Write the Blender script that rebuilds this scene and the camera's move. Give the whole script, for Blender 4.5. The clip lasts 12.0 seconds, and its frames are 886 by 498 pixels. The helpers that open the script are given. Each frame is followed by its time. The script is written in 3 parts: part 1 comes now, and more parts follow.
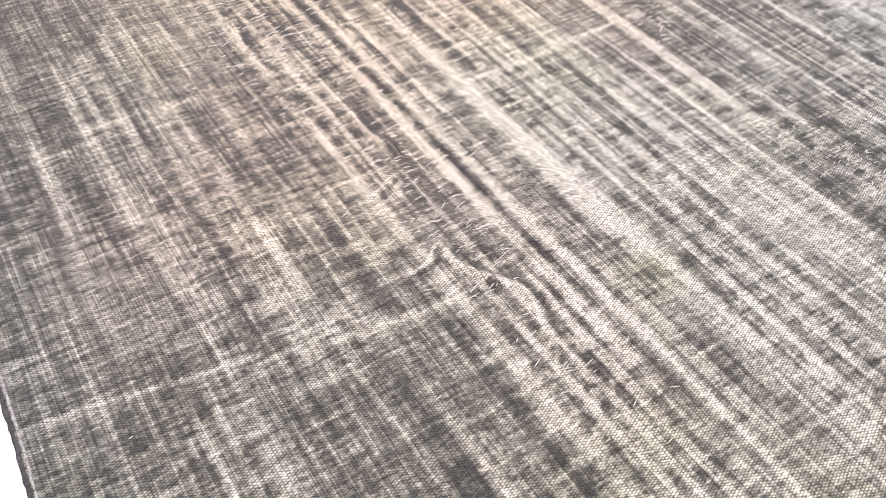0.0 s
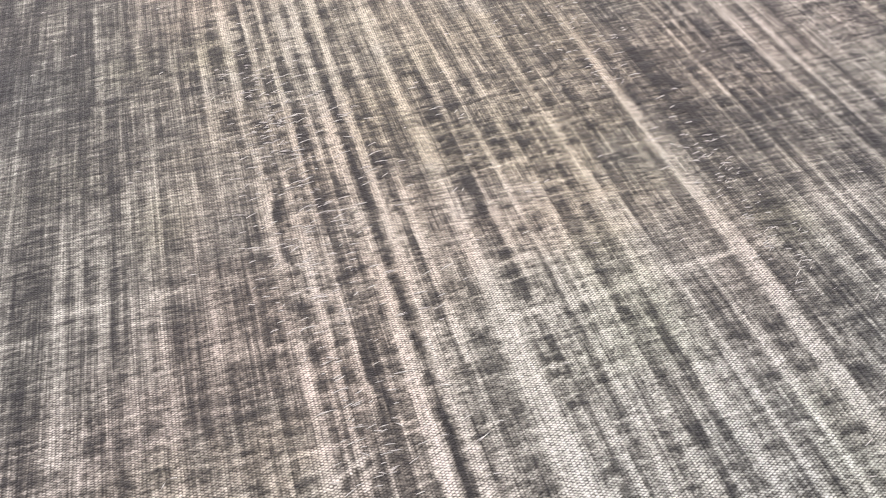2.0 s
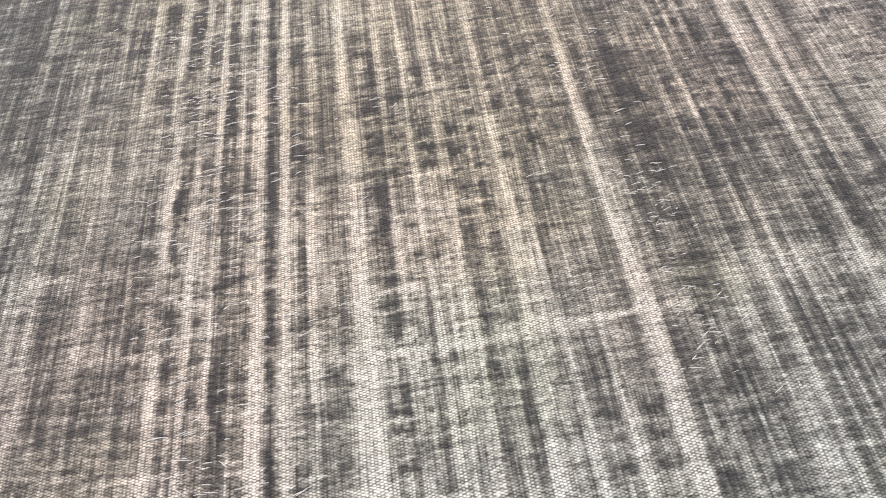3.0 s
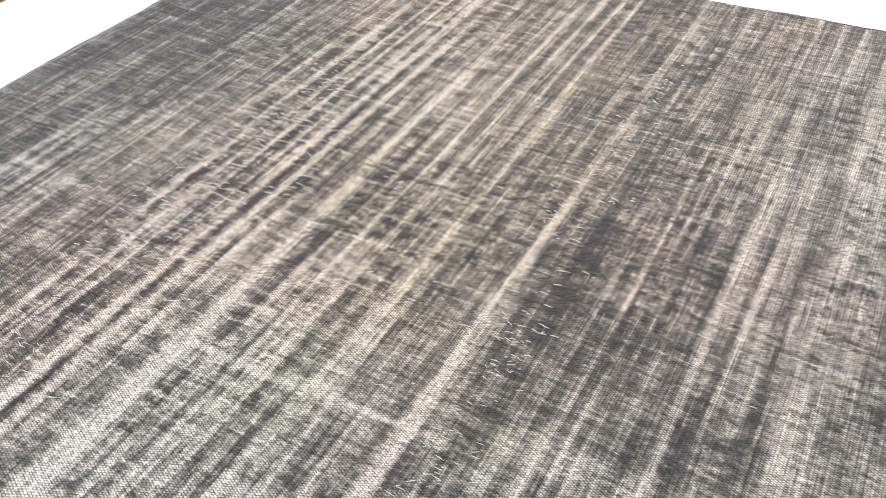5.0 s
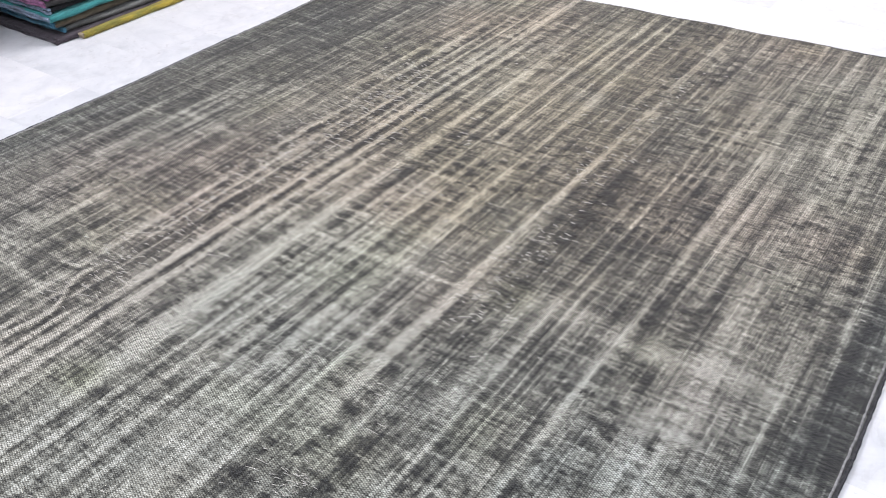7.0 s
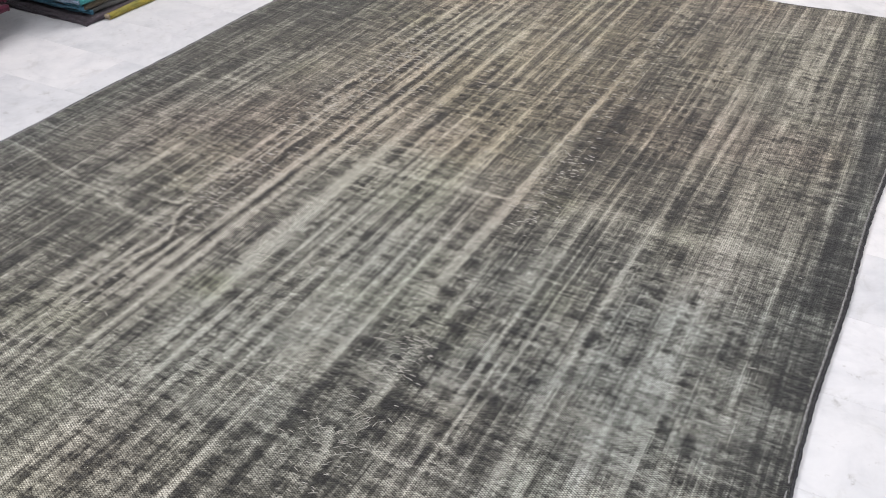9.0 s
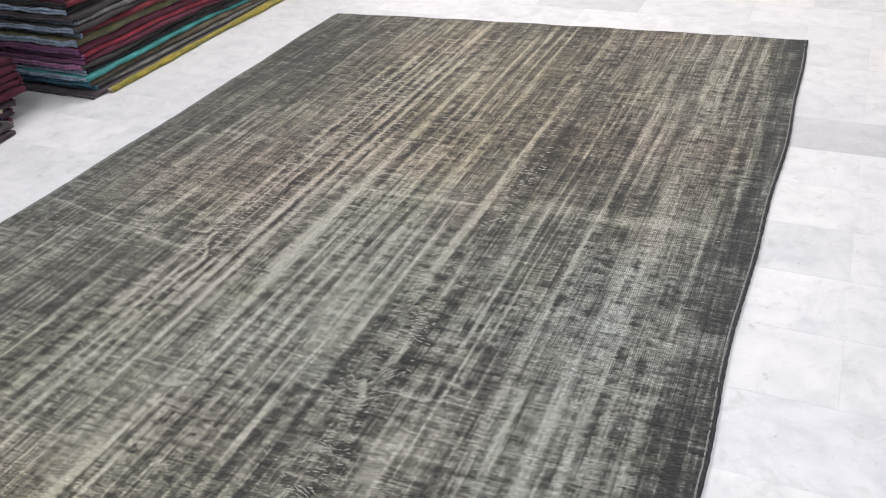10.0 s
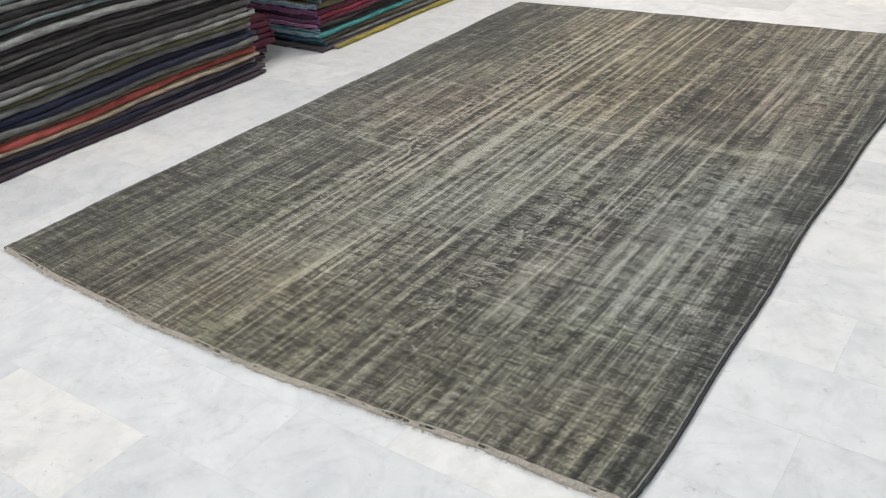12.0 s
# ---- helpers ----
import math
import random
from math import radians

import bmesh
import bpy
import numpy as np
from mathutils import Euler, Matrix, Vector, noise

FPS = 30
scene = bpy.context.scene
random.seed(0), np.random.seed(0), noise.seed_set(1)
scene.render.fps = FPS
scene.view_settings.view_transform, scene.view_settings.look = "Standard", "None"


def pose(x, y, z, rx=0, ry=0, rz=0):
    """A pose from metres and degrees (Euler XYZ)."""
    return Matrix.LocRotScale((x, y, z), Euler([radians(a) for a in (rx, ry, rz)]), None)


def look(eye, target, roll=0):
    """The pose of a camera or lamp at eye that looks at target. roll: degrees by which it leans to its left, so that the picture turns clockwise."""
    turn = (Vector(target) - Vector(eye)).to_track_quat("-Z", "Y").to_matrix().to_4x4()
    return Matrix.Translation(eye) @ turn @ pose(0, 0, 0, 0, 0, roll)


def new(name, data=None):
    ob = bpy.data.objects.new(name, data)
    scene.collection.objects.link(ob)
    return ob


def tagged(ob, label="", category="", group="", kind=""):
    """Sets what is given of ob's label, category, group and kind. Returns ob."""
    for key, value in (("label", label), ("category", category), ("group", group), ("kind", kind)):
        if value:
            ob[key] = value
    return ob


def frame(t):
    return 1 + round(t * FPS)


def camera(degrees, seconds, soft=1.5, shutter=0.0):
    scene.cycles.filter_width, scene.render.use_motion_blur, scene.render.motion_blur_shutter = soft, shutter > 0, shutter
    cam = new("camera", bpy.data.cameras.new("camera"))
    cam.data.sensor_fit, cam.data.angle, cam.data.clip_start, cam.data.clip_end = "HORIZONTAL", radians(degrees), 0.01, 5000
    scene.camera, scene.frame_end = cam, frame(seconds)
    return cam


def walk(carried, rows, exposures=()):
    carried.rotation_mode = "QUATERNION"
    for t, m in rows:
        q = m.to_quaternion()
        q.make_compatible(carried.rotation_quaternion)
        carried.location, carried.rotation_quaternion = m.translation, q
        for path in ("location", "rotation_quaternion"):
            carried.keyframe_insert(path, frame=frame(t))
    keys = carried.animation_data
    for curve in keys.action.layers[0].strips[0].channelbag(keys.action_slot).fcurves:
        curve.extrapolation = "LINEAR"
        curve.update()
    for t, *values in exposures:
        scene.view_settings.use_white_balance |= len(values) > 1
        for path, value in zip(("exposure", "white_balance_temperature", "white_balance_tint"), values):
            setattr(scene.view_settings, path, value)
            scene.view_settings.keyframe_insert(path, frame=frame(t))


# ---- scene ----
cam = camera(53.2, 12.0, soft=1.1)
PATH = [
    (0, (0.161, 0.552, 1.18), (0.908, 1.73, -0.253), 0.3),
    (0.5, (0.226, 0.604, 1.189), (0.9, 1.824, -0.245), -1.6),
    (1, (0.435, 0.666, 1.187), (0.97, 2.008, -0.197), -2.3),
    (1.5, (0.592, 0.78, 1.172), (0.997, 2.166, -0.212), -2.6),
    (2, (0.759, 0.965, 1.193), (1.081, 2.355, -0.209), -4.7),
    (2.5, (0.973, 1.047, 1.194), (1.09, 2.446, -0.23), -8.5),
    (3, (1.207, 1.111, 1.217), (1.242, 2.41, -0.304), -7.0),
    (3.2, (1.289, 1.158, 1.206), (1.352, 2.433, -0.334), -5.2),
    (4.8, (2.033, 1.219, 1.188), (1.341, 2.547, -0.138), -1.1),
    (5, (2.077, 1.155, 1.195), (1.324, 2.491, -0.088), -1.0),
    (5.5, (2.186, 0.91, 1.237), (1.389, 2.267, 0.002), -1.1),
    (6, (2.317, 0.774, 1.286), (1.384, 2.079, 0.092), -4.1),
    (6.5, (2.422, 0.7, 1.288), (1.425, 1.987, 0.126), -3.5),
    (7, (2.457, 0.598, 1.289), (1.521, 1.925, 0.123), -0.8),
    (7.5, (2.501, 0.426, 1.293), (1.65, 1.78, 0.093), 0.6),
    (7.7, (2.51, 0.381, 1.289), (1.695, 1.742, 0.072), 1.5),
    (9.3, (2.377, -0.112, 1.375), (1.608, 1.342, 0.237), -1.5),
    (9.5, (2.416, -0.234, 1.405), (1.664, 1.25, 0.295), -2.2),
    (10, (2.542, -0.466, 1.488), (1.813, 1.062, 0.423), -3.8),
    (10.5, (2.74, -0.72, 1.452), (1.94, 0.769, 0.384), -4.1),
    (11, (2.854, -0.997, 1.476), (2.008, 0.442, 0.374), -3.7),
    (11.5, (2.928, -1.272, 1.467), (1.98, 0.097, 0.359), -4.7),
    (12, (2.99, -1.341, 1.505), (1.952, 0.055, 0.517), -3.9),
]
EXPOSURES = [(0, 1.18, 6450, 26), (0.5, 0.7, 6450, 27), (1, 1.07, 6400, 26), (1.5, 0.7, 6400, 25), (2, 0.8, 6250, 25), (2.5, 0.74, 6300, 23), (3, 0.87, 6150, 22), (5, 0.88, 6090, 22), (5.5, 0.42, 6040, 21), (6, 0.59, 6040, 19), (6.5, 0.32, 6040, 19), (7, 0.53, 5990, 18), (7.5, 0.42, 5990, 17), (9.5, 0.22, 6340, 17), (10.5, 0.28, 6240, 14), (11, 0.27, 6190, 13), (11.5, 0.14, 6530, 12), (12, 0.08, 6480, 11)]
walk(cam, [(t, look(e, g, r)) for t, e, g, r in PATH], exposures=EXPOSURES)


# ---- light and exposure ----
world = bpy.data.worlds.new("room_air")
world.use_nodes = True
world.node_tree.nodes["Background"].inputs[0].default_value = (0.75, 0.85, 1.0, 1)
world.node_tree.nodes["Background"].inputs[1].default_value = 0.05
scene.world = world
LAMP_WATTS = 36.0
CEILING = 3.1
RUG_W = 2.44


# ---- materials ----
def material(name, rough=0.6, spec=0.5):
    m = bpy.data.materials.new(name)
    m.use_nodes = True
    b = m.node_tree.nodes["Principled BSDF"]
    b.inputs["Roughness"].default_value = rough
    b.inputs["Specular IOR Level"].default_value = spec
    return m, m.node_tree.nodes, m.node_tree.links, b


def coords(nodes, links, scale, source="Object"):
    tc, mp = nodes.new("ShaderNodeTexCoord"), nodes.new("ShaderNodeMapping")
    mp.inputs["Scale"].default_value = scale
    links.new(tc.outputs[source], mp.inputs["Vector"])
    return mp.outputs["Vector"]


def noise_tex(nodes, links, vec, scale, detail=3, rough=0.55, distort=0.0):
    n = nodes.new("ShaderNodeTexNoise")
    n.inputs["Scale"].default_value = scale
    n.inputs["Detail"].default_value = detail
    n.inputs["Roughness"].default_value = rough
    n.inputs["Distortion"].default_value = distort
    links.new(vec, n.inputs["Vector"])
    return n.outputs["Fac"]


def ramp(nodes, links, fac, stops):
    r = nodes.new("ShaderNodeValToRGB")
    while len(r.color_ramp.elements) < len(stops):
        r.color_ramp.elements.new(0.5)
    for e, (p, c) in zip(r.color_ramp.elements, stops):
        e.position, e.color = p, (*c, 1)
    links.new(fac, r.inputs["Fac"])
    return r.outputs["Color"]


def maths(nodes, links, op, a, b):
    n = nodes.new("ShaderNodeMath")
    n.operation = op
    for i, v in enumerate((a, b)):
        if isinstance(v, (int, float)):
            n.inputs[i].default_value = v
        else:
            links.new(v, n.inputs[i])
    return n.outputs[0]


def mix(nodes, links, kind, fac, a, b):
    n = nodes.new("ShaderNodeMix")
    n.data_type, n.blend_type = "RGBA", kind
    for socket, v in ((n.inputs[0], fac), (n.inputs[6], a), (n.inputs[7], b)):
        if isinstance(v, (int, float)):
            socket.default_value = v
        elif isinstance(v, tuple):
            socket.default_value = (*v, 1)
        else:
            links.new(v, socket)
    return n.outputs[2]


def bump(nodes, links, height, bsdf, strength, distance):
    n = nodes.new("ShaderNodeBump")
    n.inputs["Strength"].default_value = strength
    n.inputs["Distance"].default_value = distance
    links.new(height, n.inputs["Height"])
    links.new(n.outputs[0], bsdf.inputs["Normal"])


def marble(name="white_marble", shade=(1.0, 1.0, 1.0)):
    m, N, L, b = material(name, 0.3, 0.4)
    info = N.new("ShaderNodeObjectInfo")
    tc, add = N.new("ShaderNodeTexCoord"), N.new("ShaderNodeVectorMath")
    shift = N.new("ShaderNodeVectorMath")
    shift.operation = "SCALE"
    shift.inputs[0].default_value = (37, 19, 11)
    L.new(info.outputs["Random"], shift.inputs["Scale"])
    L.new(tc.outputs["Object"], add.inputs[0])
    L.new(shift.outputs[0], add.inputs[1])
    v = add.outputs[0]
    cloud = noise_tex(N, L, v, 8.0, 5, 0.62, 0.4)
    vein = noise_tex(N, L, v, 2.6, 6, 0.62, 1.6)
    speck = noise_tex(N, L, v, 34, 4, 0.7)
    tone = ramp(N, L, info.outputs["Random"], [(0.0, (0.54, 0.553, 0.566)), (0.2, (0.565, 0.577, 0.588)), (0.8, (0.605, 0.612, 0.62)), (0.9, (0.616, 0.62, 0.622)), (1.0, (0.632, 0.632, 0.626))])
    c = mix(N, L, "MULTIPLY", 1.0, tone, ramp(N, L, cloud, [(0.30, (0.86, 0.87, 0.885)), (0.46, (0.96, 0.965, 0.97)), (0.62, (1.03, 1.03, 1.03))]))
    c = mix(N, L, "MULTIPLY", 0.8, c, ramp(N, L, vein, [(0.44, (1, 1, 1)), (0.49, (0.95, 0.955, 0.96)), (0.5, (0.92, 0.925, 0.93)), (0.55, (1, 1, 1))]))
    c = mix(N, L, "MULTIPLY", 0.7, c, ramp(N, L, speck, [(0.28, (0.62, 0.61, 0.58)), (0.36, (1, 1, 1))]))
    smudge = noise_tex(N, L, v, 15, 5, 0.7, 0.6)
    c = mix(N, L, "MULTIPLY", 0.5, c, ramp(N, L, smudge, [(0.33, (0.80, 0.79, 0.77)), (0.43, (0.97, 0.97, 0.965)), (0.50, (1, 1, 1))]))
    c = mix(N, L, "MULTIPLY", 1.0, c, shade)
    L.new(c, b.inputs["Base Color"])
    L.new(ramp(N, L, cloud, [(0.3, (0.42,) * 3), (0.7, (0.28,) * 3)]), b.inputs["Roughness"])
    bump(N, L, speck, b, 0.05, 0.002)
    return m


def grout():
    m, N, L, b = material("pale_grout", 0.85, 0.2)
    n = noise_tex(N, L, coords(N, L, (1, 1, 1)), 30)
    L.new(ramp(N, L, n, [(0.3, (0.50, 0.51, 0.51)), (0.7, (0.58, 0.58, 0.58))]), b.inputs["Base Color"])
    return m


def plaster(name, colour):
    m, N, L, b = material(name, 0.85, 0.2)
    n = noise_tex(N, L, coords(N, L, (1, 1, 1)), 3, 5)
    L.new(ramp(N, L, n, [(0.3, tuple(0.94 * c for c in colour)), (0.7, colour)]), b.inputs["Base Color"])
    bump(N, L, noise_tex(N, L, coords(N, L, (1, 1, 1)), 160), b, 0.1, 0.002)
    return m


def worn_pile():
    """Shaved, overdyed wool. The mesh brings the worn tone with painted pucker shading and the drift of the dye;
    hairlines and the knots of the weave come from here.
    """
    m, N, L, b = material("worn_overdyed_wool", 0.92, 0.15)
    tint, base = N.new("ShaderNodeAttribute"), N.new("ShaderNodeAttribute")
    tint.attribute_name, base.attribute_name = "tint", "wear_shading"

    def field(scale, gain, detail=3, rough=0.55, distort=0.0, shift=0.0):
        vec = coords(N, L, scale)
        vec.node.inputs["Location"].default_value = (shift, shift * 1.7, 0)
        return maths(N, L, "MULTIPLY", maths(N, L, "SUBTRACT", noise_tex(N, L, vec, 1.0, detail, rough, distort), 0.5), gain)

    def total(*fields):
        out = fields[0]
        for f in fields[1:]:
            out = maths(N, L, "ADD", out, f)
        return out

    def cosine(v, turns):
        n = N.new("ShaderNodeMath")
        n.operation = "COSINE"
        L.new(maths(N, L, "MULTIPLY", v, 2 * math.pi * turns), n.inputs[0])
        return n.outputs[0]

    combed = total(field((135, 5.0, 1), 1.15, 2, 0.6, 0.0, 7.7), field((58, 2.0, 1), 0.95, 1, 0.5, 0.0, 3.1))
    picks = total(field((19, 140, 1), 1.05, 2, 0.6, 0.0, 1.3), field((8, 55, 1), 0.5, 1, 0.5, 0.0, 9.4))
    spots = field((85, 95, 1), 0.95, 3, 0.72, 0.0, 5.5)
    wear_shading = total(base.outputs["Fac"], combed, picks, spots)
    span = maths(N, L, "ADD", maths(N, L, "MULTIPLY", wear_shading, 0.68), 0.17)
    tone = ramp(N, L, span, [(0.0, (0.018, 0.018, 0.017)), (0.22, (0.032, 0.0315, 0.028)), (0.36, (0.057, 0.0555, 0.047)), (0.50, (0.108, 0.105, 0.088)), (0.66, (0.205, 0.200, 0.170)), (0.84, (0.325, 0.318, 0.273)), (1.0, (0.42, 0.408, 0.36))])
    c = mix(N, L, "MULTIPLY", 1.0, tone, tint.outputs["Color"])

    # knots of the bare foundation: pale dots in warp columns, every second column dropped by half a row, wandering with the weave
    tc, split = N.new("ShaderNodeTexCoord"), N.new("ShaderNodeSeparateXYZ")
    L.new(tc.outputs["Object"], split.inputs[0])
    x = total(split.outputs[0], field((9, 5, 1), 0.010, 2, 0.5, 0.0, 3.3), field((45, 30, 1), 0.0022, 2, 0.5, 0.0, 8.1))
    y = total(split.outputs[1], field((5, 9, 1), 0.012, 2, 0.5, 0.0, 6.2), field((30, 45, 1), 0.0022, 2, 0.5, 0.0, 1.9))
    dots = maths(N, L, "MULTIPLY", cosine(y, 1 / 0.0049), cosine(x, 0.5 / 0.0056))
    columns = cosine(x, 1 / 0.0056)
    uneven = maths(N, L, "ADD", field((60, 50, 1), 1.6, 3, 0.6, 0.0, 2.9), 1.0)
    weave = maths(N, L, "MULTIPLY", maths(N, L, "ADD", maths(N, L, "MULTIPLY", dots, 0.46), maths(N, L, "MULTIPLY", columns, 0.13)), uneven)
    bare = N.new("ShaderNodeMapRange")
    bare.inputs["From Min"].default_value, bare.inputs["From Max"].default_value = 0.1, 0.7
    bare.inputs["To Min"].default_value, bare.inputs["To Max"].default_value = 0.45, 1.1
    L.new(base.outputs["Fac"], bare.inputs["Value"])
    weave = maths(N, L, "MULTIPLY", weave, bare.outputs[0])
    knots = field((110, 190, 1), 1.7, 2, 0.6, 0.0, 2.2)
    grain = maths(N, L, "ADD", total(weave, knots), 0.5)
    c = mix(N, L, "MULTIPLY", 1.0, c, ramp(N, L, grain, [(0.10, (0.27, 0.26, 0.25)), (0.34, (0.62, 0.61, 0.60)), (0.52, (1.0, 1.0, 1.0)), (0.90, (1.52, 1.51, 1.50))]))
    L.new(c, b.inputs["Base Color"])
    b.inputs["Sheen Weight"].default_value = 0.12
    b.inputs["Sheen Roughness"].default_value = 0.6
    bump(N, L, maths(N, L, "SUBTRACT", grain, maths(N, L, "MULTIPLY", wear_shading, 0.5)), b, 0.6, 0.004)
    return m


def cloth(name, colour, second=None, rough=0.95):
    """Folded rug wool: speckled dye with a faint worn motif."""
    m, N, L, b = material(name, rough, 0.12)
    v = coords(N, L, (1, 1, 1))
    fine, blot = noise_tex(N, L, v, 420, 3, 0.7), noise_tex(N, L, coords(N, L, (1, 0.45, 1)), 26, 4, 0.65)
    colour = tuple(c * k for c, k in zip(colour, (0.76, 0.80, 0.83)))
    second = tuple(0.45 * c + 0.38 * k for c, k in zip(second, colour)) if second else tuple(c * 0.72 for c in colour)
    c = ramp(N, L, blot, [(0.40, second), (0.58, colour)])
    nap = noise_tex(N, L, coords(N, L, (90, 14, 90)), 1.0, 3, 0.6)
    c = mix(N, L, "MULTIPLY", 1.0, c, ramp(N, L, nap, [(0.35, (0.72, 0.72, 0.72)), (0.65, (1.24, 1.24, 1.24))]))
    c = mix(N, L, "MULTIPLY", 1.0, c, ramp(N, L, fine, [(0.3, (0.6, 0.6, 0.6)), (0.7, (1.35, 1.35, 1.35))]))
    L.new(c, b.inputs["Base Color"])
    b.inputs["Sheen Weight"].default_value = 0.1
    bump(N, L, maths(N, L, "ADD", fine, blot), b, 0.5, 0.004)
    return m


def yarn(name, dark, light):
    m, N, L, b = material(name, 0.9, 0.15)
    n = noise_tex(N, L, coords(N, L, (1, 1, 1)), 140, 3, 0.7)
    L.new(ramp(N, L, n, [(0.3, dark), (0.7, light)]), b.inputs["Base Color"])
    bump(N, L, n, b, 0.6, 0.003)
    return m


MARBLE, GREY_MARBLE, CREAM_MARBLE, GROUT = marble(), marble("grey_marble", (0.78, 0.79, 0.80)), marble("cream_marble", (1.12, 1.09, 1.05)), grout()
WALL, CEIL = plaster("white_wall_paint", (0.80, 0.80, 0.79)), plaster("ceiling_paint", (0.82, 0.82, 0.82))
PILE = worn_pile()
SELVEDGE = yarn("charcoal_binding_yarn", (0.018, 0.019, 0.021), (0.065, 0.066, 0.068))
CREAM = yarn("undyed_cotton", (0.25, 0.225, 0.19), (0.49, 0.45, 0.39))
STITCH = yarn("grey_stitch_yarn", (0.10, 0.10, 0.10), (0.34, 0.34, 0.33))
THREAD = yarn("bare_warp_cotton", (0.36, 0.345, 0.31), (0.60, 0.58, 0.52))


# ---- building helpers ----
def part(name, bm, mat, parent=None, label=""):
    me = bpy.data.meshes.new(name)
    bm.to_mesh(me)
    bm.free()
    return part_mesh(name, me, mat, parent, label)


def part_mesh(name, me, mat, parent=None, label=""):
    me.materials.append(mat)
    ob = new(name, me)
    if parent:
        ob.parent = parent
    if label:
        ob["label"] = label
    return ob


def smooth(me):
    me.polygons.foreach_set("use_smooth", [True] * len(me.polygons))
    return me


def box(bm, lo, hi):
    vs = [bm.verts.new((x, y, z)) for z in (lo[2], hi[2]) for x, y in ((lo[0], lo[1]), (hi[0], lo[1]), (hi[0], hi[1]), (lo[0], hi[1]))]
    for f in ((3, 2, 1, 0), (4, 5, 6, 7), (0, 1, 5, 4), (1, 2, 6, 5), (2, 3, 7, 6), (3, 0, 4, 7)):
        bm.faces.new([vs[i] for i in f])


def lattice(seed, x, y):
    """Smooth value noise in 0..1 over arrays of x and y."""
    table = np.random.default_rng(seed).random((257, 257))
    xi, yi = np.floor(x).astype(int), np.floor(y).astype(int)
    u, v = x - xi, y - yi
    u, v = u * u * (3 - 2 * u), v * v * (3 - 2 * v)
    a, b, c, d = xi % 257, (xi + 1) % 257, yi % 257, (yi + 1) % 257
    return (table[a, c] * (1 - u) + table[b, c] * u) * (1 - v) + (table[a, d] * (1 - u) + table[b, d] * u) * v


def bell(v, centre, width):
    return np.exp(-(((v - centre) / width) ** 2))


def window(v, lo, hi, soft=0.12):
    return 1 / (1 + np.exp(-(v - lo) / (soft * 0.3))) / (1 + np.exp((v - hi) / (soft * 0.3)))


# ---- the room ----
X0, X1, Y0, Y1 = -3.6, 6.4, -4.6, 8.0
bm = bmesh.new()
box(bm, (X0 - 0.2, Y0 - 0.2, -0.2), (X1 + 0.2, Y1 + 0.2, -0.0005))
floor = tagged(part("floor", bm, GROUT), "white polished marble tile floor with thin pale joints", "floor", kind="structure")
for name, lo, hi in (("wall_west", (X0 - 0.2, Y0, 0), (X0, Y1, CEILING)), ("wall_east", (X1, Y0, 0), (X1 + 0.2, Y1, CEILING)),
                     ("wall_south", (X0 - 0.2, Y0 - 0.2, 0), (X1 + 0.2, Y0, CEILING)), ("wall_north", (X0 - 0.2, Y1, 0), (X1 + 0.2, Y1 + 0.2, CEILING))):
    bm = bmesh.new()
    box(bm, lo, hi)
    tagged(part(name, bm, WALL), "plain white painted showroom wall", "wall", kind="structure")
bm = bmesh.new()
box(bm, (X0 - 0.2, Y0 - 0.2, CEILING), (X1 + 0.2, Y1 + 0.2, CEILING + 0.2))
tagged(part("ceiling", bm, CEIL), "plain white showroom ceiling", "ceiling", kind="structure")

# ceiling lamps: slim housings with a diffuser that lights the room
LAMPS = [(x, y, k) for x, k in ((0.1, 1.36), (2.6, 0.62), (5.0, 0.38)) for y in (-2.6, 0.4, 3.4, 6.4)]
METAL, _, _, metal_bsdf = material("lamp_housing_white", 0.4)
metal_bsdf.inputs["Base Color"].default_value = (0.8, 0.8, 0.8, 1)
for x, y, k in LAMPS:
    lamp_thing = tagged(new("ceiling_light"), "white recessed ceiling light panel", "ceiling light", "ceiling lights")
    lamp_thing.location = (x, y, CEILING)
    bm = bmesh.new()
    for lo, hi in (((-0.32, -0.62, -0.05), (0.32, -0.58, 0)), ((-0.32, 0.58, -0.05), (0.32, 0.62, 0)), ((-0.32, -0.58, -0.05), (-0.28, 0.58, 0)), ((0.28, -0.58, -0.05), (0.32, 0.58, 0))):
        box(bm, lo, hi)
    part("frame", bm, METAL, lamp_thing)
    area = bpy.data.lights.new("lamp_light", "AREA")
    area.shape, area.size, area.size_y = "RECTANGLE", 0.55, 1.15
    area.energy, area.color = LAMP_WATTS * k * (1.5 if y > 5 and x < 1 else 1.0), (1.0, 0.92, 0.83) if y > 5 else (1.0, 0.96, 0.91) if y > 3 else (0.985, 0.965, 0.945) if x < 1 else (0.90, 0.965, 1.0)
    lit = new("lamp_light", area)
    lit.location = (x, y, CEILING - 0.04)

# ---- the worn rug ----
NX, NY = 680, 870


